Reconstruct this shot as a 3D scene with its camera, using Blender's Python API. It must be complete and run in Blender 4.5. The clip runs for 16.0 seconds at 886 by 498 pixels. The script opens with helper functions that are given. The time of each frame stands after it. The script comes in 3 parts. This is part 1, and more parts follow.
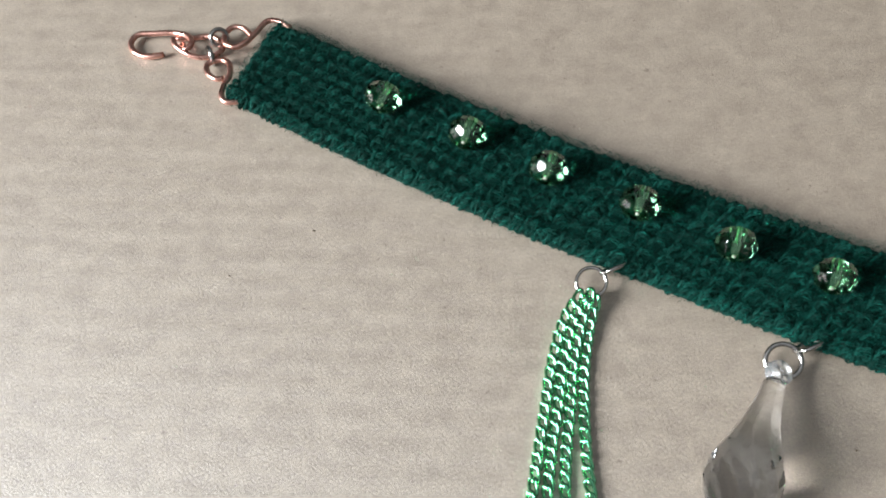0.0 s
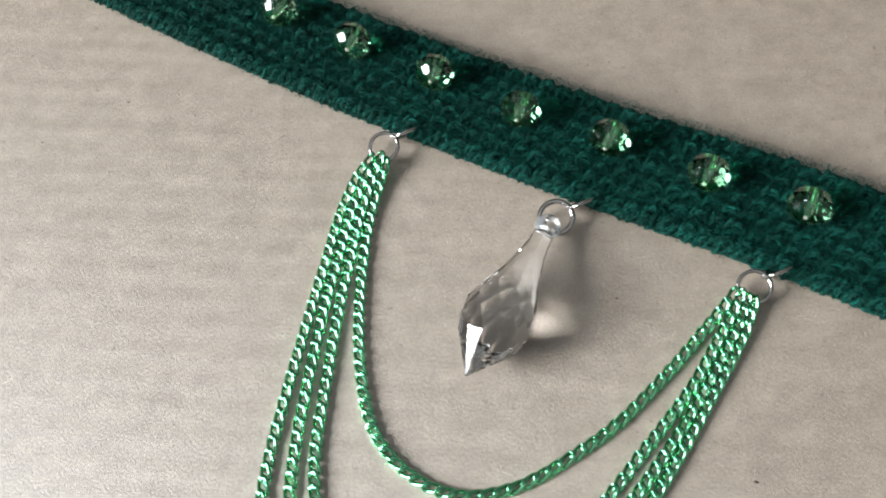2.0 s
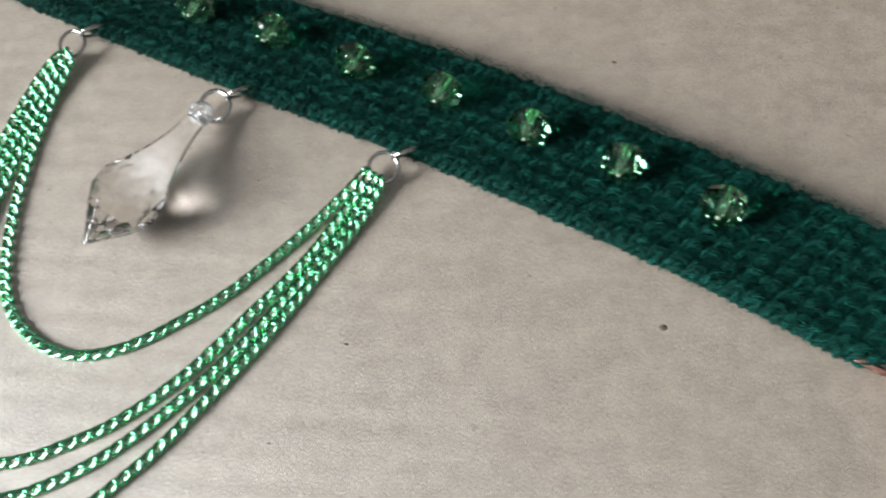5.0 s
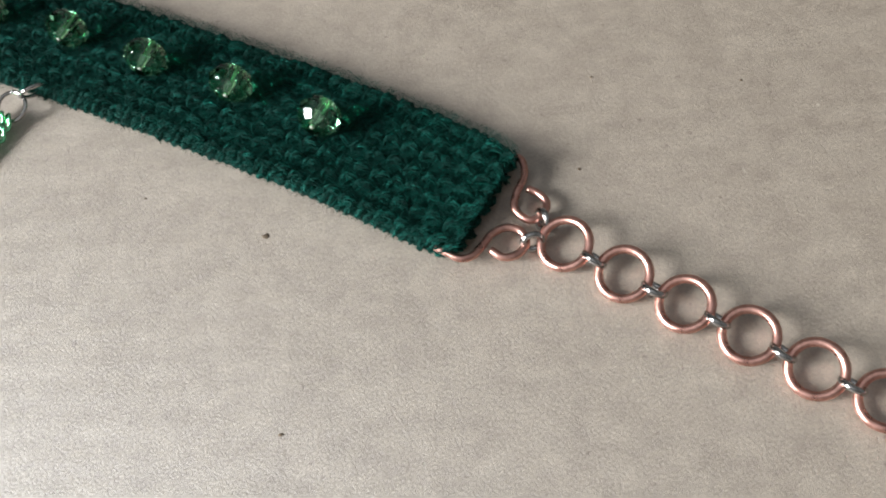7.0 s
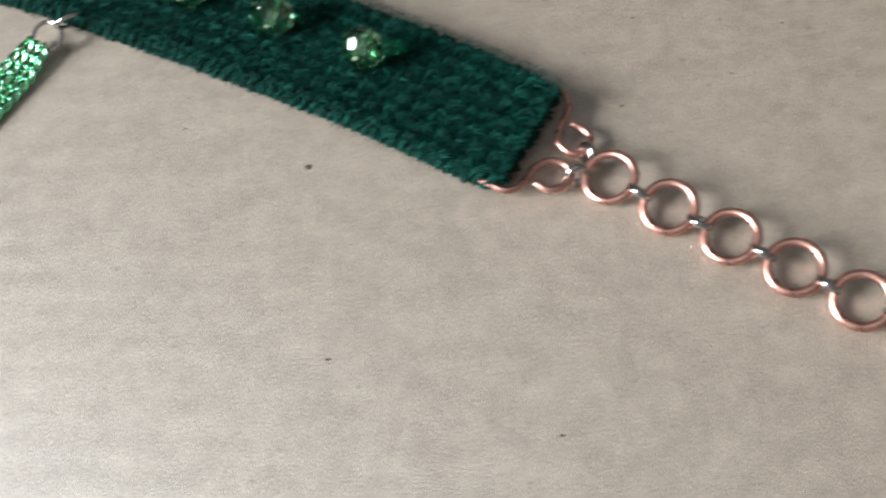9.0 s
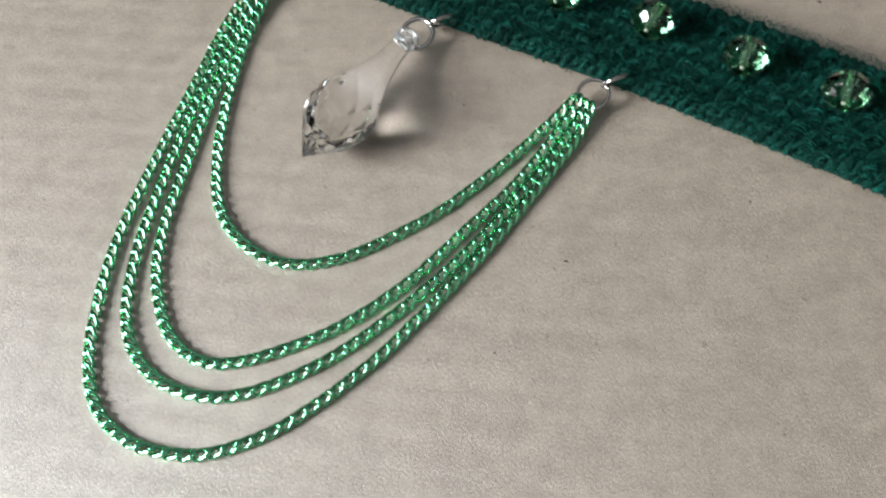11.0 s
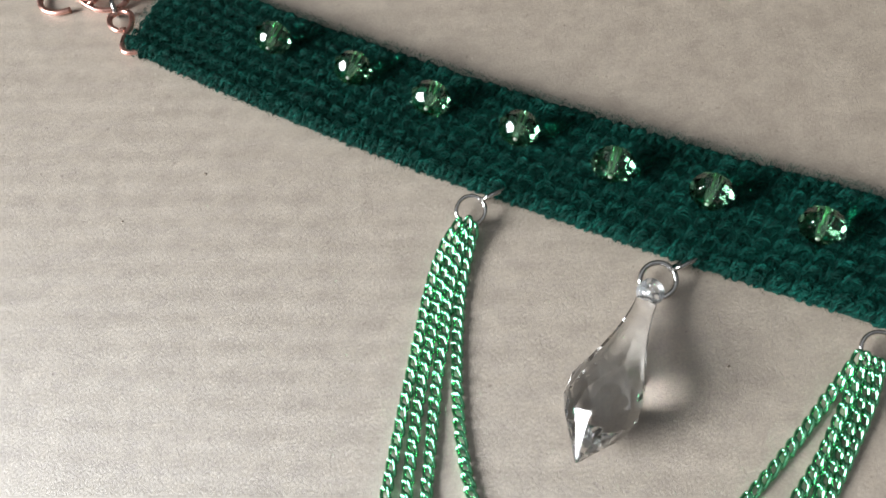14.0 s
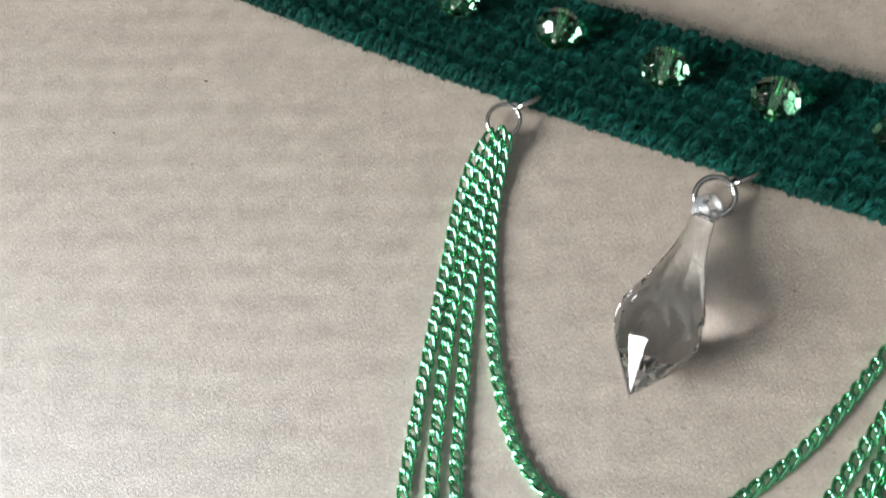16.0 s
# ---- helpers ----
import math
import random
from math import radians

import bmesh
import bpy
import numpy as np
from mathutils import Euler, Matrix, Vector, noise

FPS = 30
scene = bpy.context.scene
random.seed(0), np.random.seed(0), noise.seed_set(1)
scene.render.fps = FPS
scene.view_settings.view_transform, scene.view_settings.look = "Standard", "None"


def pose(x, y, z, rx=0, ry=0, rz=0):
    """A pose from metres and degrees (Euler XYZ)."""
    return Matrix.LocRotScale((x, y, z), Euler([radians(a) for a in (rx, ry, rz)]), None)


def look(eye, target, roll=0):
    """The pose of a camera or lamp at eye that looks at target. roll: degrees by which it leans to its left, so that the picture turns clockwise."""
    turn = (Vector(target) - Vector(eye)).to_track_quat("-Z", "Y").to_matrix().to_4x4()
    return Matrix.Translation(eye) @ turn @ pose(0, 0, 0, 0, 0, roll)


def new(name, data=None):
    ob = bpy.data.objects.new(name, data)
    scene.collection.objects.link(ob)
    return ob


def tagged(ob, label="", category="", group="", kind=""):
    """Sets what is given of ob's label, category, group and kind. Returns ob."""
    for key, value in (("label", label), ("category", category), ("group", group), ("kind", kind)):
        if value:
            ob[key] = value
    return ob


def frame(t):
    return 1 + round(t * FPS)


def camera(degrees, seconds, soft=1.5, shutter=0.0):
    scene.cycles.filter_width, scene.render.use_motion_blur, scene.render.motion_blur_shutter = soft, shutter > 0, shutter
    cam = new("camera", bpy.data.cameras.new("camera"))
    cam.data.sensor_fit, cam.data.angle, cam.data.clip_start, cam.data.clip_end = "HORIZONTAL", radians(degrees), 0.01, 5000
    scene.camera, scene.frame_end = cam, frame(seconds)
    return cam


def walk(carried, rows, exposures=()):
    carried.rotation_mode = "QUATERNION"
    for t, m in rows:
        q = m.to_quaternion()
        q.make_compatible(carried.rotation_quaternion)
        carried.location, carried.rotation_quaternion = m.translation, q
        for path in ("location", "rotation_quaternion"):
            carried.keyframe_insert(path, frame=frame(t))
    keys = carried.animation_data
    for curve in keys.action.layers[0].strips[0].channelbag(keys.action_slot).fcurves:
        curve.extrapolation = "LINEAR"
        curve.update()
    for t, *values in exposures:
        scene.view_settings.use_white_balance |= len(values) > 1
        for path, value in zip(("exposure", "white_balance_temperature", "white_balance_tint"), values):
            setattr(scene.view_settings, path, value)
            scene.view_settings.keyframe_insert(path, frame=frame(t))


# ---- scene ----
cam = camera(51.00, 16.0, soft=1.8, shutter=0.4)
PATH = [
    (0, (0.00945, 0.01878, 0.16853), (0.00053, 0.12148, -0.00286), -6.00),
    (0.5, (0.01708, 0.01358, 0.16734), (0.00839, 0.11653, -0.00390), -5.85),
    (1, (0.02532, 0.00413, 0.16261), (0.01816, 0.10538, -0.00971), -4.90),
    (1.2, (0.02961, 0.00138, 0.16036), (0.02202, 0.10135, -0.01269), -5.11),
    (1.5, (0.03808, -0.00037, 0.15963), (0.03137, 0.09869, -0.01399), -4.79),
    (2, (0.05135, -0.00592, 0.15953), (0.04243, 0.09374, -0.01365), -5.64),
    (2.5, (0.05922, -0.01306, 0.15271), (0.04918, 0.08410, -0.02182), -5.63),
    (3, (0.06155, -0.02068, 0.15052), (0.04961, 0.07440, -0.02503), -6.15),
    (3.5, (0.07444, -0.02018, 0.15246), (0.06000, 0.07418, -0.02328), -7.61),
    (4, (0.08758, -0.02298, 0.15119), (0.06994, 0.07154, -0.02418), -8.92),
    (4.5, (0.10943, -0.02290, 0.15312), (0.09056, 0.07332, -0.02119), -9.80),
    (5, (0.12864, -0.02615, 0.15162), (0.11141, 0.07041, -0.02267), -9.75),
    (5.2, (0.13765, -0.02685, 0.15033), (0.12123, 0.06954, -0.02414), -9.83),
    (7.3, (0.19223, -0.04750, 0.14243), (0.18892, 0.04997, -0.03218), -7.29),
    (7.5, (0.19424, -0.04871, 0.14162), (0.19182, 0.04761, -0.03364), -7.18),
    (7.8, (0.20019, -0.04975, 0.14435), (0.19895, 0.04575, -0.03137), -6.93),
    (8, (0.20339, -0.05126, 0.14643), (0.20361, 0.04491, -0.02894), -6.42),
    (8.5, (0.19699, -0.05308, 0.14299), (0.20015, 0.04187, -0.03301), -4.57),
    (9, (0.17757, -0.05320, 0.13926), (0.17585, 0.04244, -0.03638), -5.00),
    (9.5, (0.15088, -0.05386, 0.13469), (0.14191, 0.04465, -0.03914), -5.93),
    (9.8, (0.13694, -0.05427, 0.13350), (0.12375, 0.04601, -0.03904), -6.47),
    (10, (0.12697, -0.05425, 0.13368), (0.11039, 0.04652, -0.03828), -7.14),
    (10.2, (0.11816, -0.05390, 0.13511), (0.09820, 0.04727, -0.03626), -8.00),
    (12.3, (0.06653, -0.02089, 0.15937), (0.04204, 0.07632, -0.01369), -11.73),
    (12.5, (0.06048, -0.01898, 0.15975), (0.03591, 0.07801, -0.01342), -11.44),
    (12.8, (0.05151, -0.01646, 0.15997), (0.02703, 0.08085, -0.01304), -10.93),
    (13, (0.04607, -0.01506, 0.15826), (0.02165, 0.08198, -0.01491), -11.12),
    (13.5, (0.04644, 0.00204, 0.16282), (0.02287, 0.09857, -0.01075), -13.67),
    (14, (0.04523, 0.01309, 0.16196), (0.02322, 0.10907, -0.01212), -15.42),
    (14.5, (0.04407, 0.01944, 0.15976), (0.02383, 0.11497, -0.01478), -15.05),
    (15, (0.03943, 0.02280, 0.15777), (0.01914, 0.11798, -0.01696), -14.70),
    (15.5, (0.03490, 0.01955, 0.15103), (0.01482, 0.11309, -0.02461), -14.24),
    (16, (0.03480, 0.01576, 0.14404), (0.01537, 0.10260, -0.03507), -14.84),
]
walk(cam, [(t, look(eye, target, roll)) for t, eye, target, roll in PATH],
     [(0, 0.04), (2, 0.03), (3.5, -0.08), (5, -0.05), (7.5, 0.12), (8.5, 0.12), (9.5, 0.0), (10, -0.17), (12.5, -0.14), (13.5, -0.13), (14.5, 0.04), (15.5, 0.03), (16, -0.06)])

MM = 0.001
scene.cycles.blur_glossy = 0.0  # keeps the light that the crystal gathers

# ---- world and light ----
world = bpy.data.worlds.new("sky")
scene.world = world
world.use_nodes = True
wn = world.node_tree.nodes
sky = wn.new("ShaderNodeTexSky")
sky.sky_type = "NISHITA"
sky.sun_disc = False
sky.sun_elevation = radians(40)
sky.sun_rotation = radians(120)
world.node_tree.links.new(sky.outputs[0], wn["Background"].inputs[0])
wn["Background"].inputs[1].default_value = 0.1


def area_lamp(name, m, sx, sy, watts, colour):
    data = bpy.data.lights.new(name, "AREA")
    data.shape, data.size, data.size_y = "RECTANGLE", sx, sy
    data.energy, data.color = watts, colour
    ob = new(name, data)
    ob.matrix_world = m
    return ob


# daylight of the window in the west wall
area_lamp("window_daylight", pose(-1.57, -0.42, 0.92, 0, -90, 0), 0.98, 0.84, 142, (0.93, 0.97, 1.0))


# ---- materials ----
def material(name):
    m = bpy.data.materials.new(name)
    m.use_nodes = True
    return m, m.node_tree.nodes, m.node_tree.links, m.node_tree.nodes["Principled BSDF"]


def setp(p, **kw):
    for key, value in kw.items():
        p.inputs[key.replace("_", " ")].default_value = value


def mapping(n, l, scale, turn=0.0):
    tc, mp = n.new("ShaderNodeTexCoord"), n.new("ShaderNodeMapping")
    mp.inputs["Scale"].default_value = scale
    mp.inputs["Rotation"].default_value = (0, 0, turn)
    l.new(tc.outputs["Object"], mp.inputs["Vector"])
    return mp.outputs[0]


def noise_tex(n, l, vec, scale, detail=4.0, rough=0.55):
    t = n.new("ShaderNodeTexNoise")
    t.inputs["Scale"].default_value = scale
    t.inputs["Detail"].default_value = detail
    t.inputs["Roughness"].default_value = rough
    l.new(vec, t.inputs["Vector"])
    return t.outputs["Fac"]


def ramp(n, l, fac, stops):
    r = n.new("ShaderNodeValToRGB")
    e = r.color_ramp.elements
    while len(e) < len(stops):
        e.new(0.5)
    for k, (at, col) in zip(e, stops):
        k.position, k.color = at, (*col, 1)
    l.new(fac, r.inputs[0])
    return r.outputs[0]


def mix(n, l, a, b, fac, mode="MIX"):
    m = n.new("ShaderNodeMix")
    m.data_type, m.blend_type = "RGBA", mode
    if isinstance(fac, float):
        m.inputs[0].default_value = fac
    else:
        l.new(fac, m.inputs[0])
    for sock, v in ((m.inputs[6], a), (m.inputs[7], b)):
        if isinstance(v, tuple):
            sock.default_value = (*v, 1)
        else:
            l.new(v, sock)
    return m.outputs[2]


def bump(n, l, p, height, strength, dist, under=None):
    b = n.new("ShaderNodeBump")
    b.inputs["Strength"].default_value = strength
    b.inputs["Distance"].default_value = dist
    l.new(height, b.inputs["Height"])
    if under is not None:
        l.new(under, b.inputs["Normal"])
    l.new(b.outputs[0], p.inputs["Normal"])
    return b.outputs[0]


FLUTE_TURN = -0.09


def cardboard_material():
    m, n, l, p = material("kraft cardboard")
    flat = mapping(n, l, (1, 1, 1))
    along = mapping(n, l, (1, 1, 1), FLUTE_TURN)
    fibre = noise_tex(n, l, along, 1900, 5, 0.75)
    mottle = noise_tex(n, l, flat, 330, 4, 0.6)
    blotch = noise_tex(n, l, mapping(n, l, (0.8, 1, 1), FLUTE_TURN), 150, 4, 0.65)
    col = ramp(n, l, fibre, ((0.39, (0.100, 0.072, 0.049)), (0.5, (0.270, 0.209, 0.150)), (0.61, (0.447, 0.361, 0.270))))
    col = mix(n, l, col, ramp(n, l, mottle, ((0.39, (0.183, 0.134, 0.092)), (0.66, (0.356, 0.282, 0.204)))), 0.46)
    col = mix(n, l, col, ramp(n, l, blotch, ((0.36, (0.166, 0.117, 0.076)), (0.64, (0.369, 0.300, 0.226)))), 0.34)
    streak = noise_tex(n, l, mapping(n, l, (0.22, 1.5, 1), FLUTE_TURN), 260, 4, 0.6)
    col = mix(n, l, col, ramp(n, l, streak, ((0.35, (0.207, 0.158, 0.110)), (0.65, (0.349, 0.277, 0.204)))), 0.14)
    # stray dark fibres and flecks in the paper
    fleck = ramp(n, l, noise_tex(n, l, along, 620, 2, 0.5), ((0.69, (0, 0, 0)), (0.74, (1, 1, 1))))
    col = mix(n, l, col, (0.141, 0.096, 0.058), fleck)
    pale = ramp(n, l, noise_tex(n, l, mapping(n, l, (1, 0.5, 1), 0.6), 520, 2, 0.5), ((0.74, (0, 0, 0)), (0.80, (1, 1, 1))))
    col = mix(n, l, col, (0.464, 0.400, 0.315), pale)
    l.new(col, p.inputs["Base Color"])
    setp(p, Roughness=0.56, Specular_IOR_Level=1.0, IOR=2.05)
    b = bump(n, l, p, fibre, 0.8, 0.00015)
    bump(n, l, p, mottle, 0.2, 0.0002, b)
    return m


def card_edge_material():
    m, n, l, p = material("torn cardboard edge")
    v = mapping(n, l, (1, 1, 1))
    f = noise_tex(n, l, v, 700, 4)
    l.new(ramp(n, l, f, ((0.3, (0.30, 0.23, 0.16)), (0.7, (0.46, 0.38, 0.29)))), p.inputs["Base Color"])
    setp(p, Roughness=0.9)
    bump(n, l, p, f, 0.6, 0.0003)
    return m


def yarn_material(name, dark, mid, light):
    m, n, l, p = material(name)
    v = mapping(n, l, (1, 1, 1))
    fine = noise_tex(n, l, v, 2600, 3, 0.7)
    broad = noise_tex(n, l, v, 160, 3)
    col = ramp(n, l, fine, ((0.3, dark), (0.52, mid), (0.75, light)))
    col = mix(n, l, col, ramp(n, l, broad, ((0.3, dark), (0.7, mid))), 0.35)
    # each strand's tone differs at random, from about a third to double
    each = n.new("ShaderNodeNewGeometry")
    col = mix(n, l, col, ramp(n, l, each.outputs["Random Per Island"], ((0.0, (0.35, 0.35, 0.35)), (0.6, (0.9, 0.9, 0.9)), (1.0, (1.9, 1.9, 1.9)))), 1.0, "MULTIPLY")
    l.new(col, p.inputs["Base Color"])
    setp(p, Roughness=0.7, Specular_IOR_Level=0.12, Sheen_Weight=0.05, Sheen_Roughness=0.4)
    p.inputs["Sheen Tint"].default_value = (0.25, 0.75, 0.6, 1)
    bump(n, l, p, fine, 0.8, 0.0002)
    return m


def metal_material(name, col, col2, rough, scale=900, relief=0.00004):
    m, n, l, p = material(name)
    v = mapping(n, l, (1, 1, 1))
    f = noise_tex(n, l, v, scale, 4)
    g = noise_tex(n, l, v, scale * 0.25, 3)
    l.new(mix(n, l, ramp(n, l, f, ((0.3, col2), (0.65, col))), ramp(n, l, g, ((0.35, col2), (0.6, col))), 0.5), p.inputs["Base Color"])
    setp(p, Metallic=1.0)
    r = n.new("ShaderNodeMapRange")
    r.inputs["To Min"].default_value, r.inputs["To Max"].default_value = rough * 0.7, rough * 1.5
    l.new(g, r.inputs["Value"])
    l.new(r.outputs[0], p.inputs["Roughness"])
    bump(n, l, p, f, 0.4, relief)
    return m


def glass_material(name, col, rough, ior, clear=1.0):
    m, n, l, p = material(name)
    setp(p, Roughness=rough, IOR=ior, Transmission_Weight=clear)
    p.inputs["Base Color"].default_value = (*col, 1)
    return m


def plaster_material(name, a, b):
    m, n, l, p = material(name)
    v = mapping(n, l, (1, 1, 1))
    l.new(ramp(n, l, noise_tex(n, l, v, 6, 5), ((0.3, a), (0.7, b))), p.inputs["Base Color"])
    setp(p, Roughness=0.9)
    bump(n, l, p, noise_tex(n, l, v, 120, 4), 0.2, 0.002)
    return m


CARD = cardboard_material()
CARD_EDGE = card_edge_material()
YARN = yarn_material("bottle green wool", (0.0008, 0.016, 0.0115), (0.0014, 0.05, 0.037), (0.003, 0.14, 0.105))
STEEL = metal_material("polished steel", (0.52, 0.50, 0.49), (0.34, 0.33, 0.32), 0.15)
COPPER = metal_material("copper wire", (0.72, 0.40, 0.33), (0.40, 0.20, 0.16), 0.27)
GREEN_METAL = metal_material("green anodised metal", (0.28, 0.86, 0.46), (0.08, 0.44, 0.23), 0.13)
setp(GREEN_METAL.node_tree.nodes["Principled BSDF"], Coat_Weight=0.6, Coat_Roughness=0.06, Coat_IOR=1.7)
GREEN_GLASS = glass_material("green glass", (0.42, 0.98, 0.57), 0.006, 1.55)
CLEAR_GLASS = glass_material("clear acrylic crystal", (0.985, 0.982, 0.975), 0.02, 1.55)
FROST_GLASS = glass_material("worn acrylic", (0.93, 0.95, 0.97), 0.15, 1.5, 0.88)
THREAD = yarn_material("pale thread", (0.25, 0.27, 0.22), (0.40, 0.42, 0.36), (0.5, 0.52, 0.46))
# surfaces of the unseen room, greyed to hold down fill light on the board
PLASTER = plaster_material("wall plaster", (0.13, 0.127, 0.122), (0.165, 0.162, 0.156))
CEILING = plaster_material("ceiling paint", (0.26, 0.265, 0.27), (0.31, 0.315, 0.32))
FLOOR_MAT = plaster_material("floor boards", (0.10, 0.075, 0.055), (0.15, 0.11, 0.08))
SPECK = plaster_material("dark fleck and hole", (0.07, 0.05, 0.033), (0.16, 0.115, 0.075))


# ---- mesh tools (millimetres in, metres out) ----
def mesh_object(name, verts, faces, mat, parent=None, label="", smooth=True):
    me = bpy.data.meshes.new(name)
    me.from_pydata((np.asarray(verts, float) * MM).tolist(), [], [list(map(int, f)) for f in faces])
    me.materials.append(mat)
    me.polygons.foreach_set("use_smooth", [smooth] * len(me.polygons))
    me.update()
    ob = new(name, me)
    if parent is not None:
        ob.parent = parent
    return tagged(ob, label)


def part(name, vf, mat, parent, label="", smooth=True):
    return mesh_object(name, vf[0], vf[1], mat, parent, label, smooth)


def thing(name, label, category, group="", kind=""):
    return tagged(new(name), label, category, group, kind)


def spline(ctrl, count, closed=False):
    """Catmull-Rom through the control points, evenly spaced along its length."""
    c = np.asarray(ctrl, float)
    c = np.vstack([c[-1], c, c[0], c[1]]) if closed else np.vstack([2 * c[0] - c[1], c, 2 * c[-1] - c[-2]])
    out = []
    for k in range(1, len(c) - 2):
        s = np.linspace(0, 1, 24, endpoint=False)[:, None]
        a, b, d, e = c[k - 1], c[k], c[k + 1], c[k + 2]
        out.append(0.5 * (2 * b + (d - a) * s + (2 * a - 5 * b + 4 * d - e) * s**2 + (3 * b - a - 3 * d + e) * s**3))
    out.append(c[-2][None])
    p = np.vstack(out)
    run = np.r_[0, np.cumsum(np.linalg.norm(np.diff(p, axis=0), axis=1))]
    at = np.linspace(0, run[-1], count, endpoint=not closed)
    return np.stack([np.interp(at, run, p[:, k]) for k in range(3)], 1), run[-1]


def tube(path, radius, sides=8, closed=False, capped=True):
    p = np.asarray(path, float)
    n = len(p)
    t = (np.roll(p, -1, 0) - np.roll(p, 1, 0)) if closed else np.gradient(p, axis=0)
    t /= np.linalg.norm(t, axis=1)[:, None] + 1e-12
    ref = np.array((0, 0, 1.0)) if abs(t[0, 2]) < 0.9 else np.array((1.0, 0, 0))
    normal = np.cross(t[0], np.cross(ref, t[0]))
    frames = []
    for k in range(n):
        normal = normal - t[k] * (normal @ t[k])
        normal /= np.linalg.norm(normal) + 1e-12
        frames.append((normal, np.cross(t[k], normal)))
    a = np.linspace(0, 2 * np.pi, sides, endpoint=False)
    r = np.broadcast_to(np.asarray(radius, float), (n,))
    v = np.concatenate([p[k] + r[k] * (np.cos(a)[:, None] * f[0] + np.sin(a)[:, None] * f[1]) for k, f in enumerate(frames)])
    faces = []
    for k in range(n if closed else n - 1):
        i, j = k * sides, ((k + 1) % n) * sides
        for s in range(sides):
            q = (s + 1) % sides
            faces.append((i + s, i + q, j + q, j + s))
    if not closed and capped:
        faces += [tuple(range(sides))[::-1], tuple(range((n - 1) * sides, n * sides))]
    return v, faces


def joined(list_of_vf):
    vs, fs, base = [], [], 0
    for v, f in list_of_vf:
        vs.append(v)
        fs += [tuple(i + base for i in face) for face in f]
        base += len(v)
    return np.concatenate(vs), fs


def ring_path(R, count=40, squash=1.0):
    a = np.linspace(0, 2 * np.pi, count, endpoint=False)
    return np.stack([R * np.cos(a), squash * R * np.sin(a), 0 * a], 1)


def placed(x, y, z, rx=0, ry=0, rz=0):
    return pose(x * MM, y * MM, z * MM, rx, ry, rz)


def box(x0, y0, z0, x1, y1, z1):
    v = [(x, y, z) for x in (x0, x1) for y in (y0, y1) for z in (z0, z1)]
    f = [(0, 1, 3, 2), (4, 6, 7, 5), (0, 4, 5, 1), (2, 3, 7, 6), (0, 2, 6, 4), (1, 5, 7, 3)]
    return np.array(v, float), f


# ---- the room round it, added and unseen: plain walls and one window ----
def structure(name, boxes, mat, label):
    ob = mesh_object(name, *joined([box(*b) for b in boxes]), mat, None, "", False)
    return tagged(ob, label, name.split("_")[0], "", "structure")


structure("floor", [(-1700, -1900, -60, 2100, 2100, -7)], FLOOR_MAT, "dark wooden floor, unseen, below the cardboard")
structure("ceiling", [(-1700, -1900, 2300, 2100, 2100, 2360)], CEILING, "plain grey ceiling, unseen")
structure("wall_east", [(2000, -1900, -7, 2100, 2100, 2300)], PLASTER, "plain grey plaster wall, unseen")
structure("wall_north", [(-1700, 2000, -7, 2000, 2100, 2300)], PLASTER, "plain grey plaster wall, unseen")
structure("wall_south", [(-1700, -1900, -7, 2000, -1800, 2300)], PLASTER, "plain grey plaster wall, unseen")
structure("wall_west", [(-1700, -1800, -7, -1600, -880, 2300), (-1700, 40, -7, -1600, 2000, 2300),
                        (-1700, -880, -7, -1600, 40, 410), (-1700, -880, 1430, -1600, 40, 2300)], PLASTER,
          "plain grey plaster wall with a window opening, unseen")


# ---- cardboard ----
def seam_x(y):
    return 265.9 + 0.2236 * y


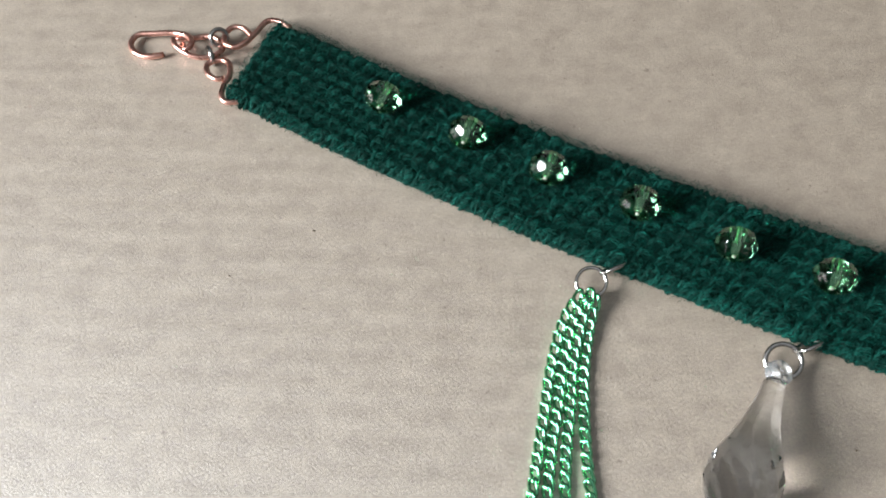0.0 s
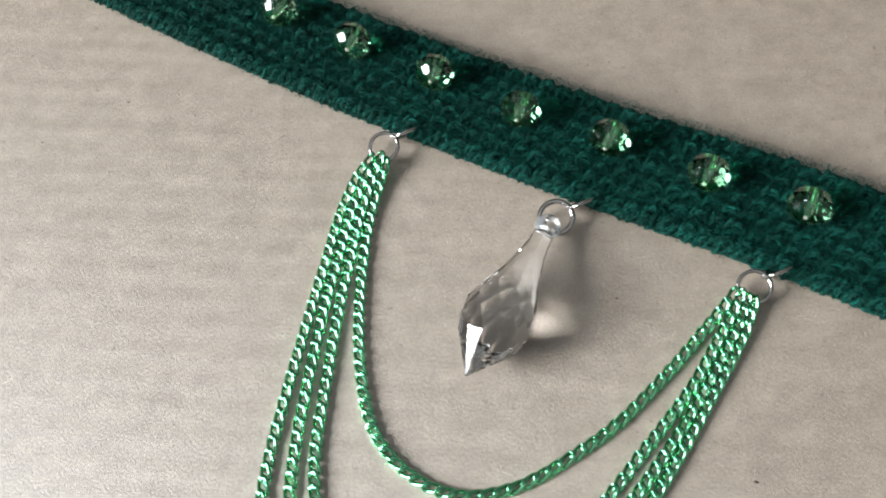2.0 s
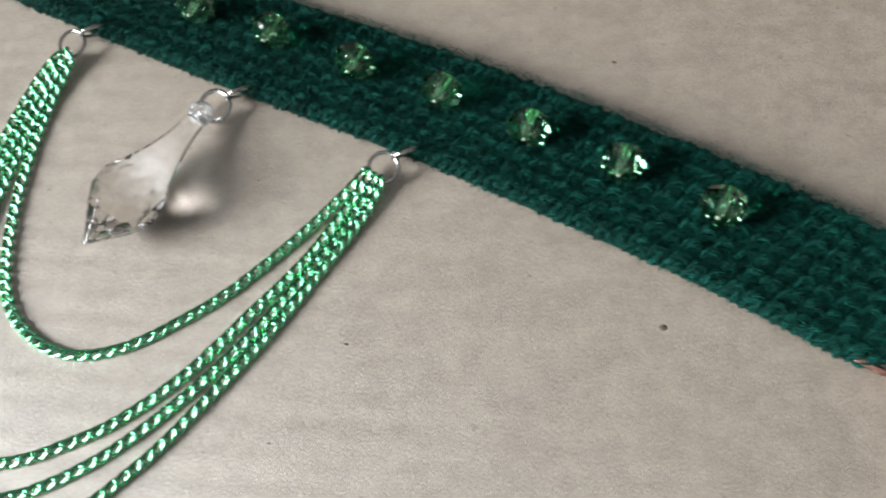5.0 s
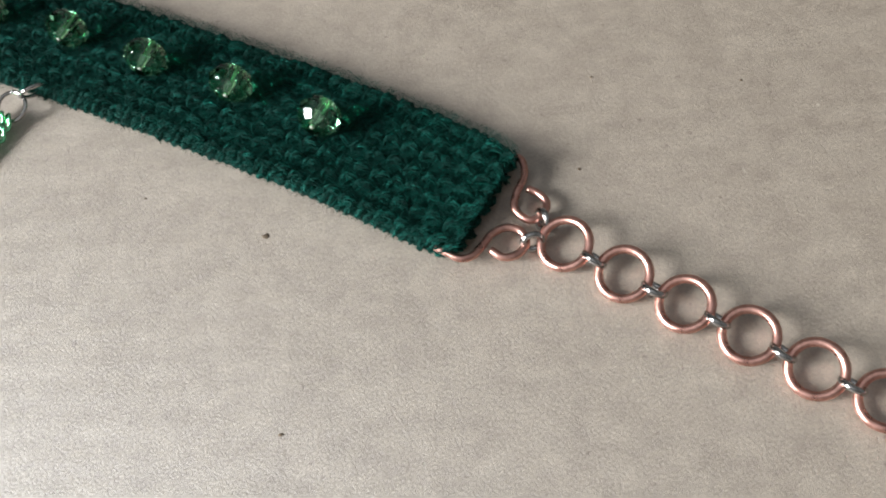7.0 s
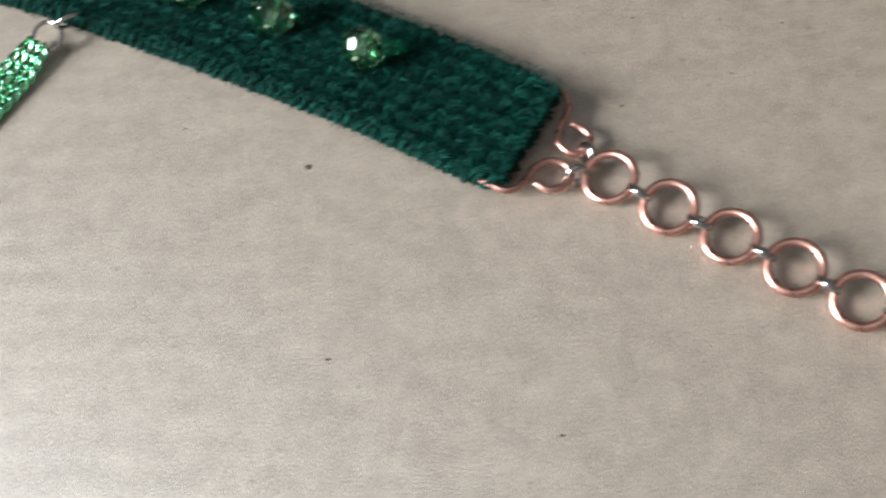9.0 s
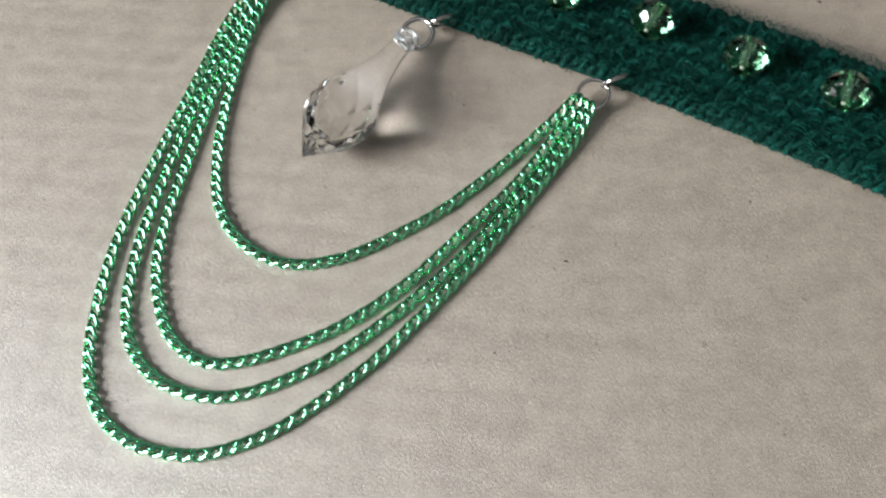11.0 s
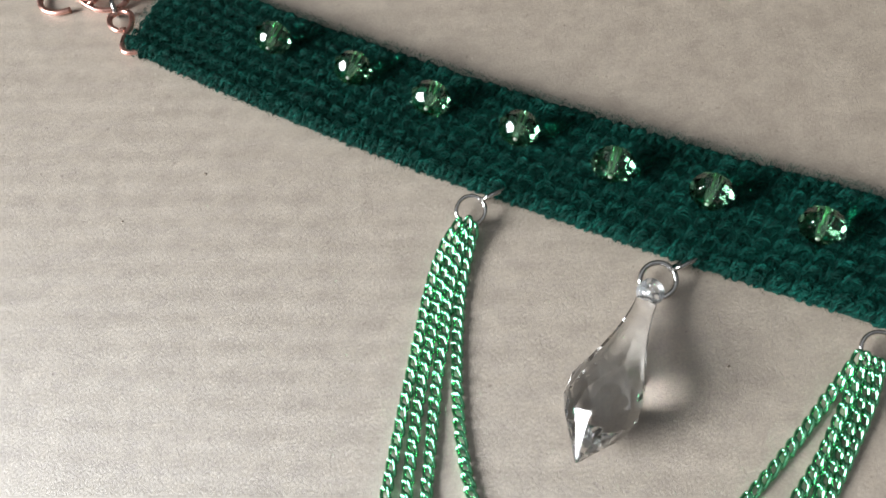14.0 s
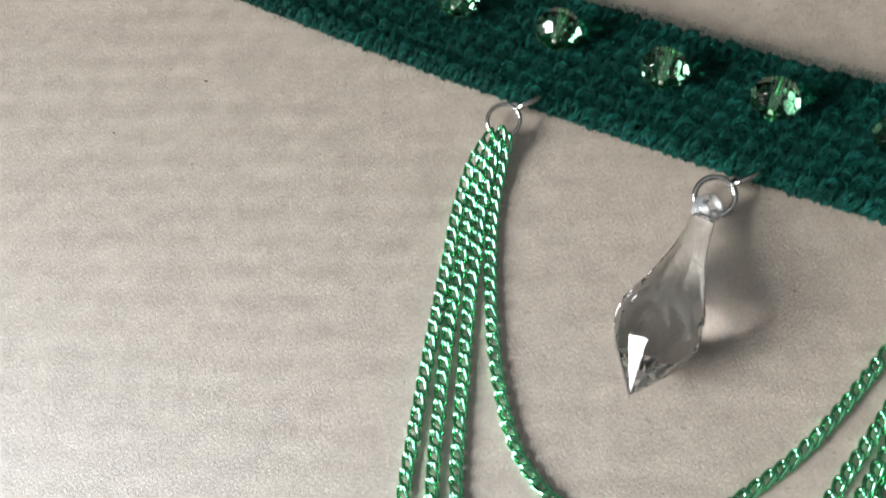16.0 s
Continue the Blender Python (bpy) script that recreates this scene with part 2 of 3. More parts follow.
def board(name, side, reach, label):
    """One sheet of corrugated board; side -1 ends at the seam with a raised lip, side 1 begins there with a pressed lip."""
    ys = np.arange(-190, 340.1, 1.0)
    near = np.array([0, 0.25, 0.6, 1.0, 1.5, 2.0, 2.5, 3.0, 3.5, 4.2, 6, 9])
    far = np.linspace(14, reach, 40)
    ds = np.concatenate([near, far])
    rng = np.random.RandomState(5 + side)
    wob = np.convolve(rng.randn(len(ys) + 40), np.ones(41) / 41, "valid") * 1.6
    fold = np.convolve(rng.randn(len(ys) + 60), np.ones(61) / 61, "valid") * 2.2
    verts = []
    for d in ds:
        for k, y in enumerate(ys):
            gap = 0.14 + 0.0035 * max(y, 0) + 0.25 * wob[k]
            x = seam_x(y) + side * (d + max(gap, 0.12))
            flute = 0.1 * (abs(np.sin(np.pi * (y + FLUTE_TURN * -1 * x) / 5.6 + 0.3 * np.sin(y * 0.031 + x * 0.011))) - 0.64)
            flute *= 0.75 + 0.5 * np.sin(x * 0.023 + y * 0.017)
            w = 3.0 + 0.5 * fold[k]
            if side < 0:
                rise = np.clip((w - d) / (w - 0.5), 0, 1)
                lip = 0.9 * rise - 3.0 * max(0, 0.5 - d) ** 2 - 0.25 * math.exp(-(((d - w - 0.3) / 0.7) ** 2))
            else:
                rise = np.clip((d - 0.7) / 1.5, 0, 1)
                fall = np.clip((d - 2.0) / (w + 0.8), 0, 1)
                lip = -0.9 + 1.35 * rise * (2 - rise) - 0.45 * fall * fall * (3 - 2 * fall)
            verts.append((x, y, flute + lip))
    ny, nd = len(ys), len(ds)
    faces = []
    for i in range(nd - 1):
        for j in range(ny - 1):
            q = (i * ny + j, (i + 1) * ny + j, (i + 1) * ny + j + 1, i * ny + j + 1)
            faces.append(q if side > 0 else q[::-1])
    top = np.array(verts)
    ob = mesh_object(name, top, faces, CARD, None, label)
    tagged(ob, label, "cardboard", "", "structure")
    # thickness: the cut face along the seam and the under sheet
    rim = top[:ny]
    under = rim.copy()
    under[:, 2] = -6.5
    under[:, 0] += side * 0.4
    v = np.concatenate([rim - (0, 0, 0.05), under])
    f = [(j, j + 1, ny + j + 1, ny + j) for j in range(ny - 1)]
    part("cut_edge", (v, f), CARD_EDGE, ob, "rough brown cut edge of the board")
    outer = seam_x(75) + side * 12
    part("under_sheet", box(min(outer, outer + side * (reach - 60)), -150, -6.9, max(outer, outer + side * (reach - 60)), 300, -1.2), CARD_EDGE, ob, "", False)
    return ob


board("cardboard_sheet", -1, 520, "plain brown corrugated cardboard with faint flutes")
board("cardboard_flap", 1, 260, "brown cardboard flap beyond the open seam")


# ---- crocheted band ----
BAND_LINE = [(-45, 172.5, 0), (-36.8, 168.4, 0), (-12.9, 153.7, 0), (19, 135.6, 0), (43.8, 122.6, 0), (74.2, 107.4, 0), (100, 95.2, 0),
             (121.3, 84.6, 0), (142.9, 72.9, 0), (162.8, 61.8, 0), (180.6, 50.6, 0), (193.3, 42.2, 0)]
BAND_PATH, BAND_LENGTH = spline(BAND_LINE, 400)
BAND_HALF = 13.0


def on_band(u, v, z):
    """World place of a point u along the band, v across it (towards its upper side) and z high."""
    k = np.clip(np.asarray(u, float) / BAND_LENGTH, 0, 1) * (len(BAND_PATH) - 1)
    i = np.minimum(k.astype(int), len(BAND_PATH) - 2)
    t = BAND_PATH[i + 1] - BAND_PATH[i]
    t /= np.linalg.norm(t, axis=-1)[..., None]
    over = np.asarray(u, float) - np.clip(u, 0, BAND_LENGTH)
    # the far end is rounded off, most on its upper corner
    near_end = np.clip((9.0 - (BAND_LENGTH - np.asarray(u, float))) / 9.0, 0, 1.1) ** 2
    near_start = np.clip((4.0 - np.asarray(u, float)) / 4.0, 0, 1.1) ** 2
    wider = 1 + 0.06 * np.clip((np.asarray(u, float) - 130) / 60, 0, 1)
    v = np.asarray(v, float) * np.where(np.asarray(v) > 0, wider, 1.0) * (1 - np.where(np.asarray(v) > 0, 0.17, 0.07) * near_end) * (1 - 0.07 * near_start)
    z = np.asarray(z, float) * (1 + 0.28 * near_end)
    p = BAND_PATH[i] + (BAND_PATH[i + 1] - BAND_PATH[i]) * (k - i)[..., None] + t * over[..., None]
    side = np.stack([-t[..., 1], t[..., 0]], -1)
    return np.concatenate([p[..., :2] + side * np.asarray(v, float)[..., None], np.asarray(z, float)[..., None]], -1)


def band_body():
    """The padded core of the band, under the stitches."""
    prof = [(-1.0, 0.6), (-0.985, 1.6), (-0.93, 2.3), (-0.8, 2.5), (-0.4, 2.6), (0.0, 2.6), (0.4, 2.6), (0.8, 2.5), (0.93, 2.3), (0.985, 1.6), (1.0, 0.6)]
    us = np.linspace(0.6, BAND_LENGTH - 0.6, 180)
    verts = []
    for u in us:
        end = min(u, BAND_LENGTH - u)
        half = (BAND_HALF - 0.7) * (1 - 0.10 * math.exp(-end / 2.0))
        for f, z in prof:
            verts.append(on_band(np.array([u]), np.array([f * half]), np.array([z]))[0])
    n = len(prof)
    faces = [(i * n + j, (i + 1) * n + j, (i + 1) * n + j + 1, i * n + j + 1) for i in range(len(us) - 1) for j in range(n - 1)]
    faces += [((i + 1) * n, i * n, i * n + n - 1, (i + 1) * n + n - 1) for i in range(len(us) - 1)]
    faces += [tuple(range(n)), tuple(range((len(us) - 1) * n, len(us) * n))[::-1]]
    return np.array(verts), faces


def strand(path_uvz, radius, samples=7, sides=5):
    p, _ = spline(path_uvz, samples)
    s = np.linspace(0, 1, samples)
    return tube(on_band(p[:, 0], p[:, 1], p[:, 2]), radius * (0.7 + 0.3 * np.sin(np.pi * s)), sides, capped=False)


def tuft(rng, u0, v0, z0, lean_v, lean_u, turn, size, lift, count=13, flare=1.0):
    """A leaf of fine wool strands, gathered at one end; lean_v and lean_u (degrees) tip it towards a side or an end."""
    ca, sa = math.cos(turn), math.sin(turn)
    cv, sv = math.cos(radians(lean_v)), math.sin(radians(lean_v))
    cu, su = math.cos(radians(lean_u)), math.sin(radians(lean_u))
    out = []
    for k in range(count):
        f = (2 * k + 1) / count - 1 + rng.uniform(-0.25, 0.25)
        j = rng.uniform(-0.3, 0.3, 6)
        low = 0.0 if rng.rand() < 0.6 else rng.uniform(0.3, 0.9)
        local = [(-2.3, 0.12 * f + 0.4 * j[5], -1.5), (-1.4 + j[0], 0.45 * f + j[1], 0.2 - 0.3 * f * f), (0.0 + j[2], 0.86 * f + j[3], 0.62 - 0.5 * f * f + 1.1 * j[0]),
                 (1.4 + j[4], 1.0 * flare * f + j[5], 0.35 - 0.45 * f * f + 1.1 * j[2]), (2.3, 0.95 * flare * f + j[3], -1.4)]
        path = []
        for a, b, h in local:
            x, y, h = size * (a * ca - b * sa), size * (a * sa + b * ca), h + lift - low
            x, h = x * cu + h * su, h * cu - x * su
            y, h = y * cv + h * sv, h * cv - y * sv
            path.append((u0 + x, v0 + y, max(z0 + h, 0.3)))
        out.append(strand(path, rng.uniform(0.1, 0.155), 7, 4))
    return out


def band_stitches():
    """Rows of leaf-shaped stitches along the top of the band, each row a little ahead of the last."""
    rng = np.random.RandomState(11)
    out = []
    rows, pitch = 7, 3.75
    for r in range(rows):
        v0 = -10.7 + 21.4 * r / (rows - 1)
        for c in range(-1, int(BAND_LENGTH / pitch) + 1):
            u0 = 1.6 + pitch * (c + (0.3 * r) % 1) + rng.uniform(-0.32, 0.32)
            if not 0.6 < u0 < BAND_LENGTH - 1.0:
                continue
            vv = v0 + rng.uniform(-0.25, 0.25)
            # the two legs of a stitch lean together like a V
            lift = rng.uniform(-0.45, 0.4)
            for leg, slant in ((-0.5, 64), (0.55, 26)):
                turn = radians(slant - 14 * u0 / BAND_LENGTH + rng.uniform(-20, 20))
                out += tuft(rng, u0 + leg + rng.uniform(-0.2, 0.2), vv + rng.uniform(-0.3, 0.3), 4.05, 0, 0, turn, rng.uniform(0.6, 0.72), lift + rng.uniform(-0.15, 0.15), 11, rng.uniform(0.8, 1.3))
            # a low plied strand that runs on to the next row
            for k in range(1 if r < rows - 1 else 0):
                j = rng.uniform(-0.5, 0.5, 4)
                out.append(strand([(u0 + 1.0, vv + j[0], 2.5), (u0 + 1.8, vv + 1.0 + j[1], 3.1), (u0 + 2.2, vv + 2.0 + j[2], 3.0), (u0 + 2.4, vv + 3.1 + j[3], 2.4)], 0.24, 6, 4))
    return joined(out)


def band_border():
    """Slanted stitches wound over both long sides and the two ends."""
    rng = np.random.RandomState(12)
    out = []
    for side in (-1, 1):
        for v0, z0, lean, shift in ((BAND_HALF - 1.1, 3.1, 40, 0.0), (BAND_HALF - 0.35, 1.7, 80, 1.2)):
            for c in range(int(BAND_LENGTH / 1.95) + 1):
                u0 = 0.8 + shift + 1.95 * c + rng.uniform(-0.3, 0.3)
                if u0 < BAND_LENGTH - 0.8:
                    out += tuft(rng, u0, side * (v0 + rng.uniform(-0.2, 0.15)), z0 + rng.uniform(-0.2, 0.2), side * lean, 0, radians(56 + rng.uniform(-24, 24)), rng.uniform(0.6, 0.78), rng.uniform(-0.55, -0.15), 11)
    for end in (-1, 1):
        for d, z0, lean, shift in ((0.4, 3.2, 45, 0.0), (0.0, 1.9, 82, 1.2)):
            for c in range(9):
                v0 = -BAND_HALF + 1.6 + shift + 2.9 * c + rng.uniform(-0.3, 0.3)
                if v0 < BAND_HALF - 0.8:
                    u0 = d if end < 0 else BAND_LENGTH - d
                    out += tuft(rng, u0, v0, z0, 0, end * lean, radians(70 + rng.uniform(-30, 30)), rng.uniform(0.8, 1.0), rng.uniform(-0.3, 0.3), 12)
    return joined(out)


def band_fuzz(count):
    """Loose wool fibres standing off the band."""
    rng = np.random.RandomState(13)
    verts, faces = [], []
    for k in range(count):
        u = rng.uniform(-0.5, BAND_LENGTH + 0.5)
        if rng.rand() < 0.1:
            side = 1 if rng.rand() < 0.5 else -1
            v, z, out = side * (BAND_HALF + rng.uniform(-0.7, 0.1)), rng.uniform(0.6, 4.0), np.array((0.0, side, 0.25))
        else:
            v, z, out = rng.uniform(-BAND_HALF, BAND_HALF), rng.uniform(4.2, 5.3), np.array((0.0, 0.0, 0.25))
        d = out * rng.uniform(0.3, 1.0) + rng.normal(0, 0.7, 3)
        d /= np.linalg.norm(d)
        if z + d[2] < 0.3:
            d[2] = abs(d[2])
        length = rng.uniform(0.3, 0.8)
        curl = rng.normal(0, 0.45, 3)
        p = np.array((u, v, z))
        pts = np.array([p, p + d * length * 0.5, p + d * length * 0.8 + curl * length * 0.35, p + d * length + curl * length * 0.9])
        pts[:, 2] = np.maximum(pts[:, 2], 0.15)
        w = np.cross(d, rng.normal(0, 1, 3))
        w *= rng.uniform(0.022, 0.038) / (np.linalg.norm(w) + 1e-9)
        base = len(verts)
        for q, f in zip(pts, (1, 0.9, 0.7, 0.3)):
            verts += [q - w * f, q + w * f]
        faces += [(base + 2 * i, base + 2 * i + 1, base + 2 * i + 3, base + 2 * i + 2) for i in range(3)]
    a = np.array(verts)
    return on_band(a[:, 0], a[:, 1], a[:, 2]), faces


band = thing("crocheted_band", "bottle green crocheted wool choker band lying on cardboard", "choker")
part("core", band_body(), YARN, band)
tagged(part("stitches", band_stitches(), YARN, band, "plied green wool stitches in rows"), kind="stuff")
tagged(part("border", band_border(), YARN, band, "slanted green edge stitches"), kind="stuff")
tagged(part("fuzz", band_fuzz(120000), YARN, band, "loose green wool fibres"), kind="stuff")


# ---- faceted green beads sewn along the middle ----
def bead_mesh():
    """A cut rondelle: four rings of flat facets round a drilled axis (local x)."""
    bm = bmesh.new()
    bmesh.ops.create_cube(bm, size=12)
    cuts = []
    for lat, n, shift, dist in ((20, 10, 0.0, 3.95), (-20, 10, 0.0, 3.95), (52, 10, 0.5, 3.6), (-52, 10, 0.5, 3.6), (90, 1, 0, 3.0), (-90, 1, 0, 3.0)):
        for k in range(n):
            a, b = 2 * math.pi * (k + shift) / n, radians(lat)
            cuts.append((Vector((math.sin(b), math.cos(b) * math.cos(a), math.cos(b) * math.sin(a))), dist))
    for normal, dist in cuts:
        geom = bm.verts[:] + bm.edges[:] + bm.faces[:]
        cut = bmesh.ops.bisect_plane(bm, geom=geom, plane_co=normal * dist, plane_no=normal, clear_outer=True)
        edges = [e for e in cut["geom_cut"] if isinstance(e, bmesh.types.BMEdge)]
        if edges:
            bmesh.ops.contextual_create(bm, geom=edges)
    bmesh.ops.recalc_face_normals(bm, faces=bm.faces)
    bmesh.ops.bevel(bm, geom=bm.edges[:], offset=0.06, segments=1, affect="EDGES")
    # the drilled hole
    made = bmesh.ops.create_cone(bm, cap_ends=True, segments=14, radius1=0.85, radius2=0.85, depth=5.9, matrix=Matrix.Rotation(radians(90), 4, "Y"))
    inner = {f for v in made["verts"] for f in v.link_faces}
    bmesh.ops.reverse_faces(bm, faces=list(inner))
    bmesh.ops.scale(bm, vec=(MM, MM, MM), verts=bm.verts)
    data = bpy.data.meshes.new("bead")
    bm.to_mesh(data)
    bm.free()
    data.materials.append(GREEN_GLASS)
    return data


# place, and how each is turned on its thread: spin, lean, heading
BEADS = [(-12.2, 155.2, 25.7, 0, 72), (6.5, 144.2, 15.4, 8, 72), (23.5, 134.1, 10.3, 8, 72), (41.6, 124.5, 10.3, 8, 72), (59.4, 114.1, 10.3, 0, 72), (77.0, 106.2, 15.4, 0, 64),
         (95.3, 97.2, 15.4, 0, 64), (113.1, 89.1, 15.4, 0, 64), (130.0, 79.6, 10.3, 0, 72), (147.1, 71.1, 10.3, 0, 72), (164.0, 61.3, 20.6, 8, 64)]
bead_data = bead_mesh()
for x, y, spin, lean, heading in BEADS:
    bead = tagged(new("bead", bead_data), "clear green faceted glass bead sewn on wool", "bead", "beads along the band")
    bead.matrix_world = placed(x, y, 7.9, spin, lean, heading)
    part("thread", tube(np.array([(x, 0.05 * math.sin(x), 0.0) for x in np.linspace(-3.1, 3.1, 9)]), 0.42, 8), THREAD, bead, "pale sewing thread")


# ---- steel jump rings ----
def jump_ring(x, y, z, R, wire, rx, ry, rz, label, turns=1):
    ob_path = ring_path(R, 44)
    if turns == 1:
        vf = tube(ob_path, wire, 10, True)
    else:
        a = np.linspace(0, 2 * np.pi * turns, int(44 * turns))
        vf = tube(np.stack([R * np.cos(a), R * np.sin(a), wire * 2.02 * (a / (2 * np.pi) - turns / 2)], 1), wire, 10)
    ob = mesh_object("jump_ring", *vf, STEEL)
    ob.matrix_world = placed(x, y, z, rx, ry, rz)
    return tagged(ob, label, "jump ring", "steel jump rings")


for cx, cy, R, wire, sx, sy, turns in ((30.8, 109.3, 3.0, 0.4, 35.4, 112.0, 1), (65.6, 91.0, 3.3, 0.52, 70.6, 93.7, 1), (101.7, 74.8, 3.0, 0.4, 106.1, 77.6, 1)):
    jump_ring(cx, cy, 2.6, R, wire, 20, -8, 0, "polished steel jump ring hanging from the band edge", turns)
    small = jump_ring(sx, sy, 3.4, 2.75, 0.42, 0, 0, 0, "thin steel jump ring through the wool edge")
    small.matrix_world = Matrix.Translation((sx * MM, sy * MM, 3.4 * MM)) @ Vector((-0.36, 0.80, 0.48)).to_track_quat("Z", "Y").to_matrix().to_4x4()


# ---- green curb chains ----
def link_mesh():
    """One twisted oval wire link of a curb chain, its outer faces polished flat."""
    n = 24
    a = np.linspace(0, 2 * np.pi, n, endpoint=False)
    side = 0.7 * np.sign(np.sin(a)) * np.abs(np.sin(a)) ** 0.7
    path = np.stack([1.72 * np.cos(a), side, -0.42 * np.sin(2 * a)], 1)
    v, f = tube(path, 0.365, 12, True)
    roof = 0.8 - 0.12 * np.abs(v[:, 1])
    flat = np.abs(v[:, 2]) > roof - 0.02
    v[:, 2] = np.clip(v[:, 2], -roof, roof)
    me = bpy.data.meshes.new("link")
    me.from_pydata((v * MM).tolist(), [], f)
    me.polygons.foreach_set("use_smooth", [not all(flat[i] for i in q) for q in f])
    me.materials.append(GREEN_METAL)
    return me


link_data = link_mesh()
CHAINS = [
    ("shortest", [(31.7, 105.3, 3.6), (30.4, 102, 2.2), (28.3, 92.4, 1.3), (27.0, 83, 1.2), (26.7, 72, 1.2), (27.6, 59.6, 1.2), (30.5, 49.2, 1.2), (34.9, 42.6, 1.2),
                  (41.4, 37.9, 1.2), (48.5, 36.4, 1.2), (56.3, 38, 1.2), (64.1, 41.7, 1.2), (73.9, 48.3, 1.2), (84.2, 58, 1.2), (93, 67.6, 1.6), (98.6, 73.6, 3.2)]),
    ("second", [(30.7, 106.6, 3.9), (28.8, 102, 2.8), (26.1, 92.5, 1.4), (24.4, 83, 1.2), (23, 74.4, 1.2), (21.2, 56.1, 1.2), (20.3, 44.7, 1.2), (21, 35, 1.2), (24, 25.9, 1.2), (27.9, 20.1, 1.2),
                (34.1, 16.6, 1.2), (40.7, 16.8, 1.2), (49.7, 20, 1.2), (58.9, 24.9, 1.2), (69.1, 32.9, 1.2), (78.8, 44, 1.2), (88.1, 55.1, 1.3), (96, 67.2, 2.0), (99.6, 73.1, 3.6)]),
    ("third", [(29.6, 105.6, 3.3), (27, 102, 2.4), (24.1, 92.5, 1.3), (22, 83, 1.2), (20.2, 74.4, 1.2), (17.7, 56, 1.2), (16.3, 40.3, 1.2), (17, 27.8, 1.2), (20, 19.2, 1.2), (25.6, 13.4, 1.2), (33.3, 10.6, 1.2), (40, 10.4, 1.2),
               (47.8, 12.9, 1.2), (56.1, 17.6, 1.2), (64.7, 24, 1.2), (73, 32.2, 1.2), (80.6, 41, 1.2), (90.1, 54, 1.3), (98, 66.6, 1.8), (100.6, 72.4, 3.2)]),
    ("longest", [(28.6, 106.9, 3.0), (25.1, 102, 1.9), (21.9, 92.6, 1.2), (19.6, 83.3, 1.2), (17.8, 74.5, 1.2), (14.2, 56, 1.2), (11.7, 40.2, 1.2), (11.6, 26, 1.2), (13.2, 15.2, 1.2), (17.2, 6.8, 1.2), (24, 1.8, 1.2), (31.6, 0.1, 1.2),
                 (37.4, 0.1, 1.2), (43, 1.7, 1.2), (49.4, 4.9, 1.2), (57.5, 11.2, 1.2), (65.7, 18.6, 1.2), (73.5, 28, 1.2), (82, 39, 1.2), (90.4, 51.7, 1.2), (98.4, 64.3, 1.6), (101.8, 72.0, 2.9)]),
]
PITCH = 2.48
for which, ctrl in CHAINS:
    ctrl = [(x + (0.45 if x < 30 and y < 86 else -0.3 if x > 60 else 0), y + (0.4 if x > 60 else 0.2), z - 0.42) for x, y, z in ctrl]
    _, length = spline(ctrl, 50)
    count = int(length / PITCH)
    p, _ = spline(ctrl, count + 1)
    chain = thing("green_chain", "shiny green metal curb chain, the %s of four swags" % which, "chain", "green chain swags")
    rng = np.random.RandomState(len(ctrl))
    for k in range(count):
        d = p[k + 1] - p[k]
        mid = 0.5 * (p[k] + p[k + 1])
        yaw, rise = math.degrees(math.atan2(d[1], d[0])), -math.degrees(math.atan2(d[2], math.hypot(d[0], d[1])))
        link = new("link", link_data)
        link.parent = chain
        link.matrix_local = placed(mid[0], mid[1], mid[2], 0, rise, yaw) @ pose(0, 0, 0, rng.uniform(-6, 6), 0, 15 + rng.uniform(-2, 2))


# ---- crystal drop ----
def drop_mesh():
    """A cut drop: kite facets at the tip, a faceted belly and a smooth drawn neck; its tip at the origin, the neck along +x."""
    rings = [(7.6, 5.3, 0.0), (11.2, 6.75, 0.5), (14.6, 6.8, 0.0), (18.0, 5.75, 0.5), (21.5, 4.5, 0.5), (25.0, 3.45, 0.5), (28.5, 2.65, 0.5), (31.8, 2.2, 0.5), (34.0, 2.1, 0.5)]
    n = 10
    bm = bmesh.new()
    tip = bm.verts.new((0, 0, 0))
    made = []
    for x, r, shift in rings:
        made.append(([bm.verts.new((x, r * math.cos(2 * math.pi * (k + shift) / n), r * math.sin(2 * math.pi * (k + shift) / n))) for k in range(n)], shift))
    for k in range(n):
        bm.faces.new((tip, made[0][0][k], made[0][0][(k + 1) % n]))
    for (a, sa), (b, sb) in zip(made, made[1:]):
        for i in range(n):
            j = (i + 1) % n
            if sa == sb:
                bm.faces.new((a[i], a[j], b[j], b[i]))
            elif sb > sa:
                bm.faces.new((a[i], a[j], b[i]))
                bm.faces.new((a[j], b[j], b[i]))
            else:
                bm.faces.new((a[i], b[j], b[i]))
                bm.faces.new((a[i], a[j], b[j]))
    bm.faces.new(made[-1][0])
    bmesh.ops.scale(bm, vec=(MM, MM, MM), verts=bm.verts)
    bmesh.ops.recalc_face_normals(bm, faces=bm.faces)
    bmesh.ops.bevel(bm, geom=[e for e in bm.edges], offset=0.00006, segments=1, affect="EDGES")
    me = bpy.data.meshes.new("drop")
    bm.to_mesh(me)
    bm.free()
    me.polygons.foreach_set("use_smooth", [p.center.x > 0.0185 for p in me.polygons])
    me.materials.append(CLEAR_GLASS)
    return me


